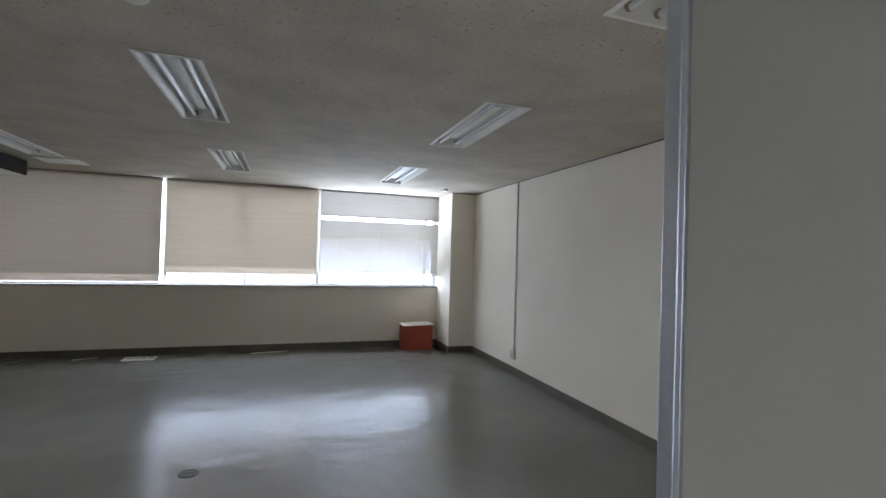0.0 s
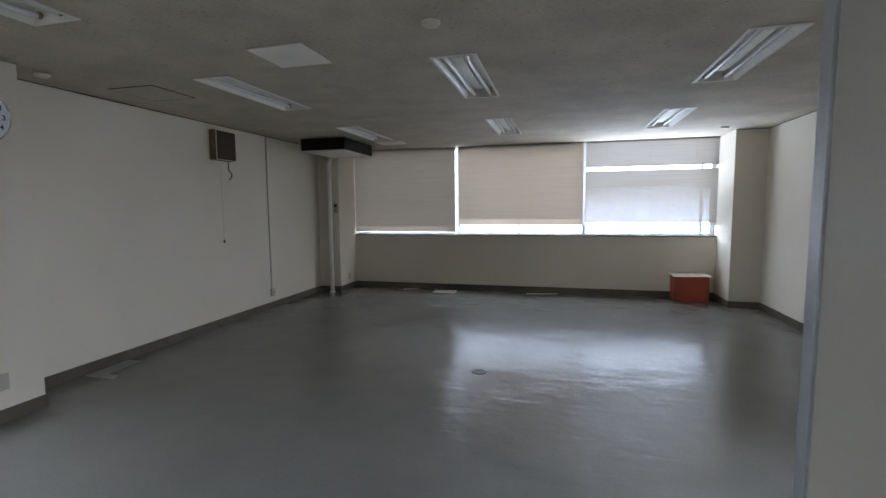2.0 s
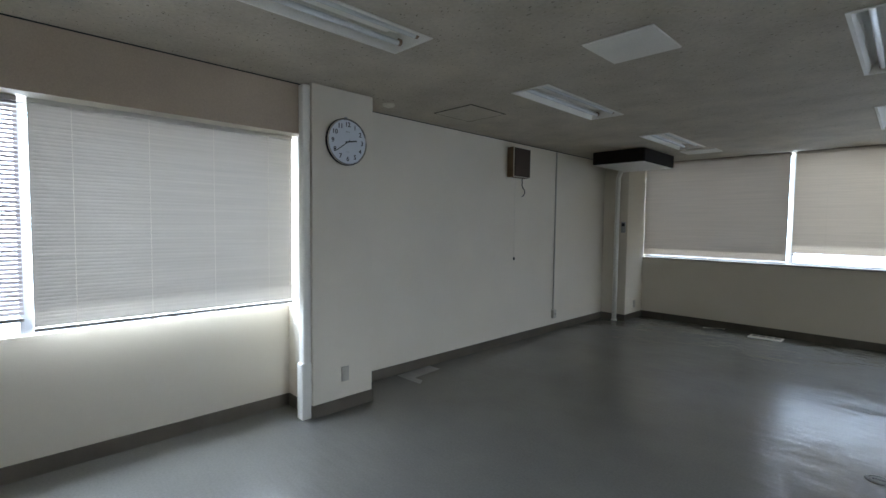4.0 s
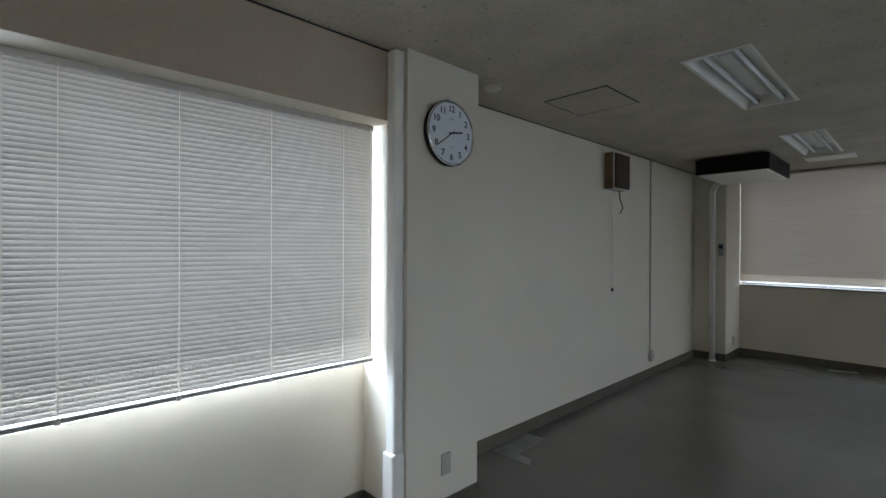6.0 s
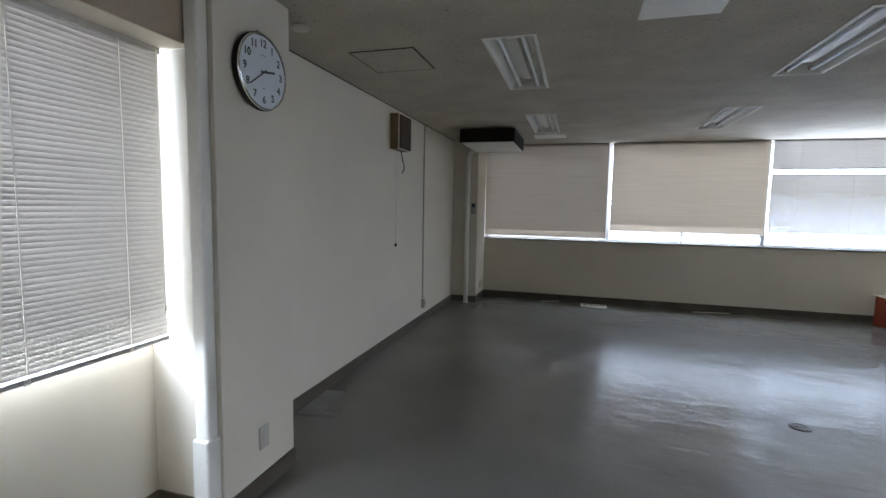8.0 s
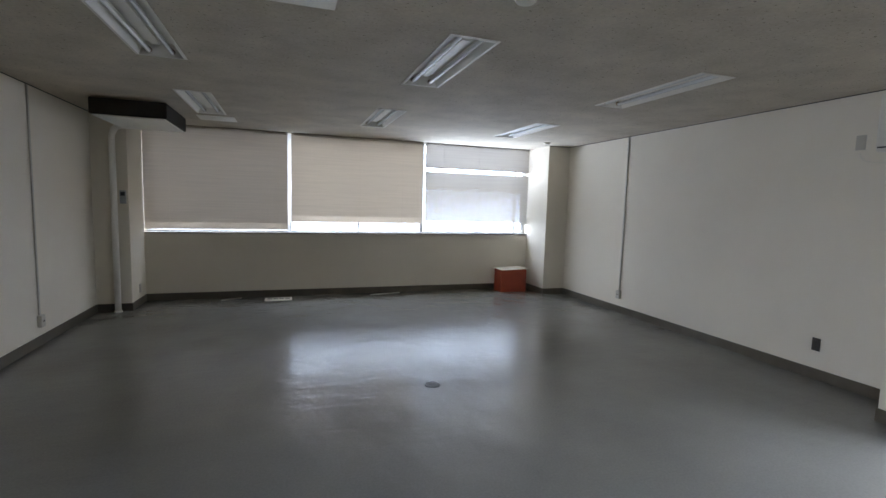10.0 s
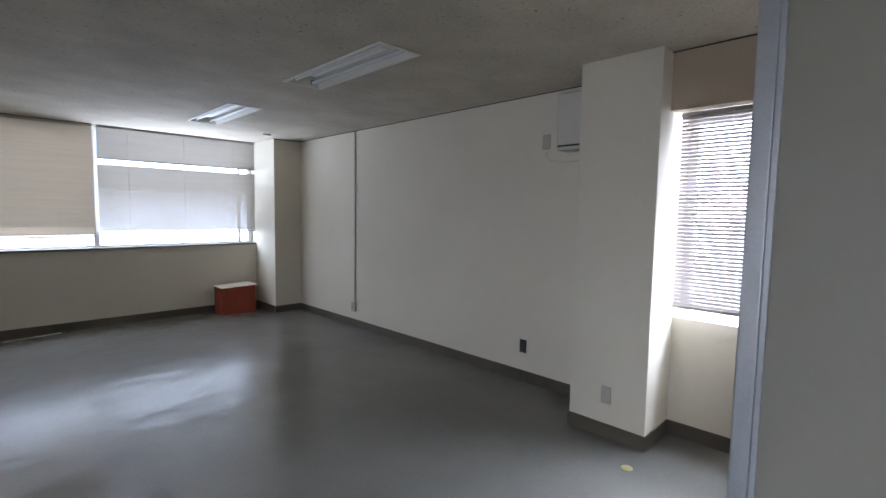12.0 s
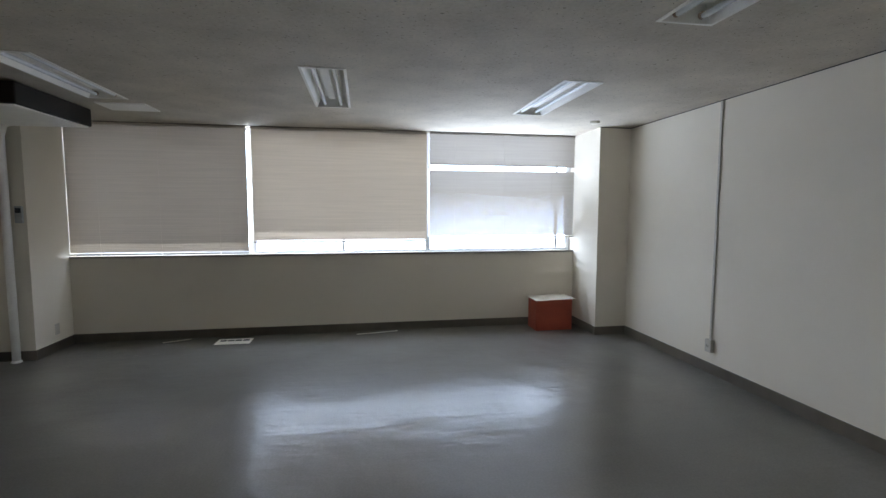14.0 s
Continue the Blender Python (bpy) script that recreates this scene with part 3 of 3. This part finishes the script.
# ---------------------------------------------------------------- conduits and wall plates
def conduit(x, y, into, zbox):
    root = empty("cable_trunking", x, y, 0)
    s = sorted((x + into * 0.001, x + into * 0.016))
    rest(boxes("channel", [(s[0], s[1], y - 0.012, y + 0.012, zbox + 0.05, CEIL - 0.01)], TRUNK, bevel=0.003), root)
    s = sorted((x + into * 0.001, x + into * 0.042))
    rest(box("outlet_box", s[0], s[1], y - 0.038, y + 0.038, zbox - 0.06, zbox + 0.06, TRUNK, bevel=0.006), root)
    s = sorted((x + into * 0.0415, x + into * 0.045))
    rest(boxes("slot", [(s[0], s[1], y - 0.012, y - 0.008, zbox - 0.01, zbox + 0.01), (s[0], s[1], y + 0.008, y + 0.012, zbox - 0.01, zbox + 0.01)], BLACK), root)
    tagged(root, "ivory cable trunking down the wall to an outlet box", "trunking", "wall cable trunkings")


conduit(WEST, 5.785, 1, 0.25)
conduit(EAST, 5.765, -1, 0.27)


def wall_plate(axis, plane, into, c, z, mat, label, w=0.07, h=0.12):
    root = empty("wall_plate", *((plane, c, z) if axis == "x" else (c, plane, z)))

    def slab(d0, d1, a, b):
        s = sorted((plane + into * d0, plane + into * d1))
        return (s[0], s[1], c - a, c + a, z - b, z + b) if axis == "x" else (c - a, c + a, s[0], s[1], z - b, z + b)
    rest(boxes("plate", [slab(0.001, 0.010, w / 2, h / 2)], mat, bevel=0.003), root)
    rest(boxes("insert", [slab(0.0095, 0.013, w * 0.24, h * 0.3)], mat, bevel=0.001), root)
    tagged(root, label, "wall plate", "plates on the walls")


wall_plate("x", -3.452, 1, 2.083, 0.295, TRUNK, "ivory wall outlet plate low on the column")
wall_plate("x", 2.655, -1, 2.066, 0.30, TRUNK, "ivory wall outlet plate low on the column")
wall_plate("x", EAST, -1, 3.088, 0.325, PLATE, "dark metal outlet plate low on the white wall")
wall_plate("x", -3.442, 1, 7.60, 0.24, TRUNK, "ivory wall outlet plate low on the column")
wall_plate("x", EAST, -1, 2.91, 2.135, TRUNK, "ivory outlet plate high on the wall beside the cooler", 0.075, 0.125)

# ---------------------------------------------------------------- trunking on the west column
duct = empty("pipe_trunking", -3.52, 1.77, 0)
bm = bmesh.new()
add_box(bm, -3.548, -3.474, 1.735, 1.799, 0.0, CEIL - 0.012, 0.012)
rest(mesh_object("upper_cover", bm, ENAMEL), duct)
rest(box("foot_cover", -3.553, -3.463, 1.718, 1.7985, 0.0, 0.44, ENAMEL, bevel=0.010), duct)
tagged(duct, "white rounded pipe trunking up the corner of the column", "trunking")


# ---------------------------------------------------------------- wall clock
def wall_clock(y, z, r):
    root = empty("wall_clock", -3.452, y, z)
    x = 0.002
    lathe("case", [(r * 0.97, x), (r, 0.010), (r, 0.030), (r * 0.985, 0.034)], DARK, root, 56, axis="X")
    lathe("rim", [(r * 0.985, 0.0335), (r * 0.975, 0.041), (r * 0.945, 0.044), (r * 0.91, 0.036), (r * 0.905, 0.0345)], CHROME, root, 56, axis="X")
    lathe("face", [(r * 0.915, 0.0345), (r * 0.915, 0.0375)], FACE, root, 48, axis="X")
    boxes("hook", [(0.004, 0.016, -0.012, 0.012, r - 0.004, r + 0.014)], STEEL, root, bevel=0.003)
    dep = bpy.context.evaluated_depsgraph_get
    for k in range(1, 13):
        a = 2 * math.pi * k / 12
        cu = bpy.data.curves.new("numeral", "FONT")
        cu.body, cu.size, cu.align_x, cu.align_y, cu.extrude = str(k), r * 0.27, "CENTER", "CENTER", 0.0006
        cu.offset = 0.0012
        tmp = new("numeral", cu)
        bpy.context.view_layer.update()
        me = bpy.data.meshes.new_from_object(tmp.evaluated_get(dep()))
        bpy.data.objects.remove(tmp)
        me.materials.clear()
        me.materials.append(BLACK)
        ob = new("numeral", me)
        ob.parent = root
        ob.matrix_basis = Matrix.Translation((0.0378, math.sin(a) * r * 0.73, math.cos(a) * r * 0.73)) @ pose(0, 0, 0, 90, 0, 90)
    for hour, long, wide, lift in ((2.65 / 12, 0.46, 0.013, 0.0400), (39 / 60, 0.70, 0.008, 0.0425)):
        a = 2 * math.pi * hour
        ob = boxes("hand", [(-0.001, 0.001, -wide * r * 2.2, wide * r * 2.2, -0.12 * r, long * r)], BLACK, root)
        ob.matrix_basis = Matrix.Translation((lift, 0, 0)) @ Matrix.Rotation(-a, 4, "X")
    boxes("print_bar", [(0.0373, 0.0382, -0.018, 0.018, 0.075, 0.080)], STEEL, root)
    boxes("print_bar", [(0.0373, 0.0382, -0.012, 0.012, -0.080, -0.076)], STEEL, root)
    return tagged(root, "round wall clock with chrome rim and black numerals", "clock")


wall_clock(2.085, 2.147, 0.182)

# ---------------------------------------------------------------- wall air conditioner behind the east column
cool = empty("wall_air_conditioner", EAST, 2.58, 2.3)
rest(box("body", EAST - 0.17, EAST - 0.001, 2.35, 2.72, 2.03, 2.49, COOLER, bevel=0.02), cool)
rest(boxes("louvre", [(EAST - 0.174, EAST - 0.12, 2.36, 2.70, 2.056, 2.068)], BLACK), cool)
rest(boxes("top_grille", [(EAST - 0.174, EAST - 0.1, 2.36, 2.67, 2.462, 2.468)], STEEL), cool)
tagged(cool, "white wall-mounted air conditioner beside the column", "air conditioner")
wire = empty("power_lead", EAST, 2.85, 2.0)
rest(tube("cable", [(EAST - 0.012, 2.905, 2.045), (EAST - 0.012, 2.90, 2.01), (EAST - 0.012, 2.86, 1.975), (EAST - 0.012, 2.76, 1.955), (EAST - 0.012, 2.62, 1.955),
                    (EAST - 0.012, 2.52, 1.975), (EAST - 0.012, 2.46, 2.03), (EAST - 0.015, 2.44, 2.06)], 0.004, PLASTIC, sides=7), wire)
tagged(wire, "slack ivory power lead below the air conditioner", "cable")

# ---------------------------------------------------------------- red box in the corner
rb = empty("red_box", 2.30, 7.66, 0)
rest(boxes("side", [(2.065, 2.555, 7.53, 7.548, 0.0, 0.395), (2.065, 2.555, 7.80, 7.818, 0.0, 0.40), (2.065, 2.083, 7.548, 7.80, 0.0, 0.395),
                    (2.537, 2.555, 7.548, 7.80, 0.0, 0.395), (2.083, 2.537, 7.548, 7.80, 0.0, 0.02)], REDBOX, bevel=0.003), rb)
tagged(rb, "red painted open wooden box on the floor", "box")
bm = bmesh.new()
bmesh.ops.create_grid(bm, x_segments=8, y_segments=6, size=0.5)
for v in bm.verts:
    v.co = Vector((2.315 + v.co.x * 0.54, 7.672 + v.co.y * 0.37, 0.408 + 0.006 * math.sin(v.co.x * 5) + 0.004 * noise.noise(v.co * 4)))
bmesh.ops.solidify(bm, geom=bm.faces[:], thickness=0.006)
lid = mesh_object("card_sheet", bm, PAPER)
tagged(lid, "worn white card sheet lying on the red box", "card")


# ---------------------------------------------------------------- fire extinguisher on its stand
def extinguisher(x, y):
    root = empty("fire_extinguisher", x, y, 0)
    lathe("cylinder", [(0.060, 0.015), (0.066, 0.022), (0.066, 0.335), (0.060, 0.365), (0.040, 0.390), (0.022, 0.400), (0.020, 0.415)], REDGLOSS, root, 36)
    lathe("label", [(0.0664, 0.11), (0.0670, 0.112), (0.0670, 0.25), (0.0664, 0.252)], PAPER, root, 36)
    lathe("valve", [(0.016, 0.413), (0.020, 0.420), (0.020, 0.440), (0.014, 0.448), (0.014, 0.462)], STEEL, root, 20)
    boxes("lever", [(-0.075, 0.012, -0.009, 0.009, 0.440, 0.449), (-0.080, 0.012, -0.009, 0.009, 0.463, 0.472)], STEEL, root, bevel=0.003)
    boxes("safety_pin", [(-0.010, 0.014, -0.012, 0.012, 0.474, 0.500)], YELLOW, root, bevel=0.005)
    tube("hose", [(0.0, 0.02, 0.43), (-0.03, 0.06, 0.45), (-0.06, 0.10, 0.435), (-0.07, 0.115, 0.38), (-0.065, 0.105, 0.30), (-0.055, 0.08, 0.22), (-0.05, 0.066, 0.16), (-0.048, 0.064, 0.11)], 0.009, BLACK, root, 9)
    lathe("badge", [(0.0, 0.0665), (0.020, 0.0668), (0.020, 0.0685)], YELLOW, root, 20, (0, 0.0, 0.22), "Y").matrix_basis = Matrix.Rotation(radians(75), 4, "Z")
    lathe("badge", [(0.0, 0.0665), (0.020, 0.0668), (0.020, 0.0685)], BLUE, root, 20, (0, 0.0, 0.22), "Y").matrix_basis = Matrix.Rotation(radians(112), 4, "Z")
    boxes("print_bar", [(-0.0690, -0.0660, -0.03, 0.03, 0.13 + 0.014 * k, 0.136 + 0.014 * k) for k in range(4)], STEEL, root)
    tagged(root, "red fire extinguisher with a black hose and white label", "extinguisher")
    stand = empty("extinguisher_stand", x, y, 0)
    lathe("tray", [(0.100, 0.0), (0.104, 0.01), (0.098, 0.075), (0.092, 0.075), (0.090, 0.013), (0.02, 0.012)], REDGLOSS, stand, 36)
    tagged(stand, "red round floor stand under the fire extinguisher", "stand")


extinguisher(2.90, 1.06)

# ---------------------------------------------------------------- things on the floor
out = empty("floor_outlet", -0.345, 3.84, 0)
lathe("ring", [(0.066, 0.0), (0.066, 0.003), (0.061, 0.006), (0.050, 0.006), (0.048, 0.003)], OUTLET, out, 40)
lathe("cover", [(0.046, 0.0), (0.046, 0.0045), (0.010, 0.0055)], OUTLET, out, 36)
boxes("slot", [(-0.030, 0.030, -0.006, 0.006, 0.0045, 0.0064)], BLACK, out)
tagged(out, "round metal floor outlet cover set in the vinyl", "floor outlet")
cap = empty("brass_stud", 2.385, 1.792, 0)
lathe("cap", [(0.034, 0.0), (0.034, 0.002), (0.028, 0.004), (0.008, 0.004)], BRASS, cap, 28)
tagged(cap, "small round brass cap on the floor", "cap")
scar = prism("floor_patch", [(-3.829, 3.370), (-3.675, 3.380), (-3.640, 3.005), (-3.53, 3.005), (-3.475, 2.925), (-3.815, 2.920)], 0.0005, 0.0022, TAPE)
tagged(scar, "pale angular patch of bare vinyl on the floor", "patch")
vent = empty("floor_vent", -1.62, 7.64, 0)
rest(box("plate", -1.82, -1.43, 7.53, 7.75, 0.0, 0.006, ENAMEL, bevel=0.002), vent)
rest(boxes("opening", [(-1.785 + 0.085 * k, -1.715 + 0.085 * k, 7.64, 7.70, 0.0055, 0.0075) for k in range(4)], BLACK), vent)
tagged(vent, "white floor plate with four dark openings near the wall", "floor vent")


def loose_slat(x, y, long, turn):
    bm = bmesh.new()
    rows = []
    for k in range(7):
        p = long * (k / 6 - 0.5)
        rows.append([bm.verts.new((p, q, h + 0.004 * (k / 6) ** 2)) for q, h in ((-0.0125, 0.0), (0, 0.004), (0.0125, 0.0))])
    for a, b in zip(rows, rows[1:]):
        for i in range(2):
            bm.faces.new((a[i], a[i + 1], b[i + 1], b[i]))
    bmesh.ops.solidify(bm, geom=bm.faces[:], thickness=0.001)
    ob = mesh_object("plastic_strip", bm, ENAMEL)
    ob.matrix_basis = pose(x, y, 0.002, 0, 0, turn)
    tagged(ob, "loose white plastic strip lying on the grey floor", "strip", "loose strips on the floor")


loose_slat(-2.295, 7.77, 0.29, 20)
loose_slat(0.05, 7.77, 0.52, 9)


# ---------------------------------------------------------------- blind pull cords and a flake of peeled paper
def blind_cord(owner, x, y, ztop, zend):
    rest(tube("pull_cord", [(x, y, ztop), (x + 0.002, y, (ztop + zend) / 2), (x, y, zend + 0.03)], 0.0018, CORD, sides=6), owner)
    rest(lathe("tassel", [(0.003, zend + 0.032), (0.006, zend + 0.026), (0.008, zend), (0.002, zend - 0.001)], CORD, None, 12, (x, y, 0)), owner)


rest(boxes("ladder_end", [(1.690, 1.694, NORTH + 0.016, NORTH + 0.020, 1.035, 1.19), (1.716, 1.720, NORTH + 0.016, NORTH + 0.020, 1.035, 1.19),
                          *[(1.694, 1.716, NORTH + 0.016, NORTH + 0.019, 1.04 + 0.026 * k, 1.046 + 0.026 * k) for k in range(6)]], RAIL), east_blind)
blind_cord(mid_blind, 0.690, NORTH - 0.012, CEIL - 0.02, 0.865)
blind_cord(west_blind, -3.690, 1.735, 2.16, 1.02)
peel = new("paper_peel", bpy.data.meshes.new("paper_peel"))
bm = bmesh.new()
outline = [(1.225, 0.705), (1.262, 0.722), (1.300, 0.716), (1.318, 0.728), (1.296, 0.738), (1.272, 0.734), (1.262, 0.760), (1.250, 0.735), (1.222, 0.728)]
front = [bm.verts.new((BAYE - 0.004 - 0.002 * (i % 3), y, z)) for i, (y, z) in enumerate(outline)]
back = [bm.verts.new((BAYE - 0.001, y, z)) for y, z in outline]
bm.faces.new(front)
bm.faces.new(back[::-1])
for i in range(len(outline)):
    j = (i + 1) % len(outline)
    bm.faces.new((front[i], front[j], back[j], back[i]))
bm.to_mesh(peel.data)
bm.free()
peel.data.materials.append(PAPER)
tagged(peel, "small torn flake of wallpaper below the side window", "paper flake")
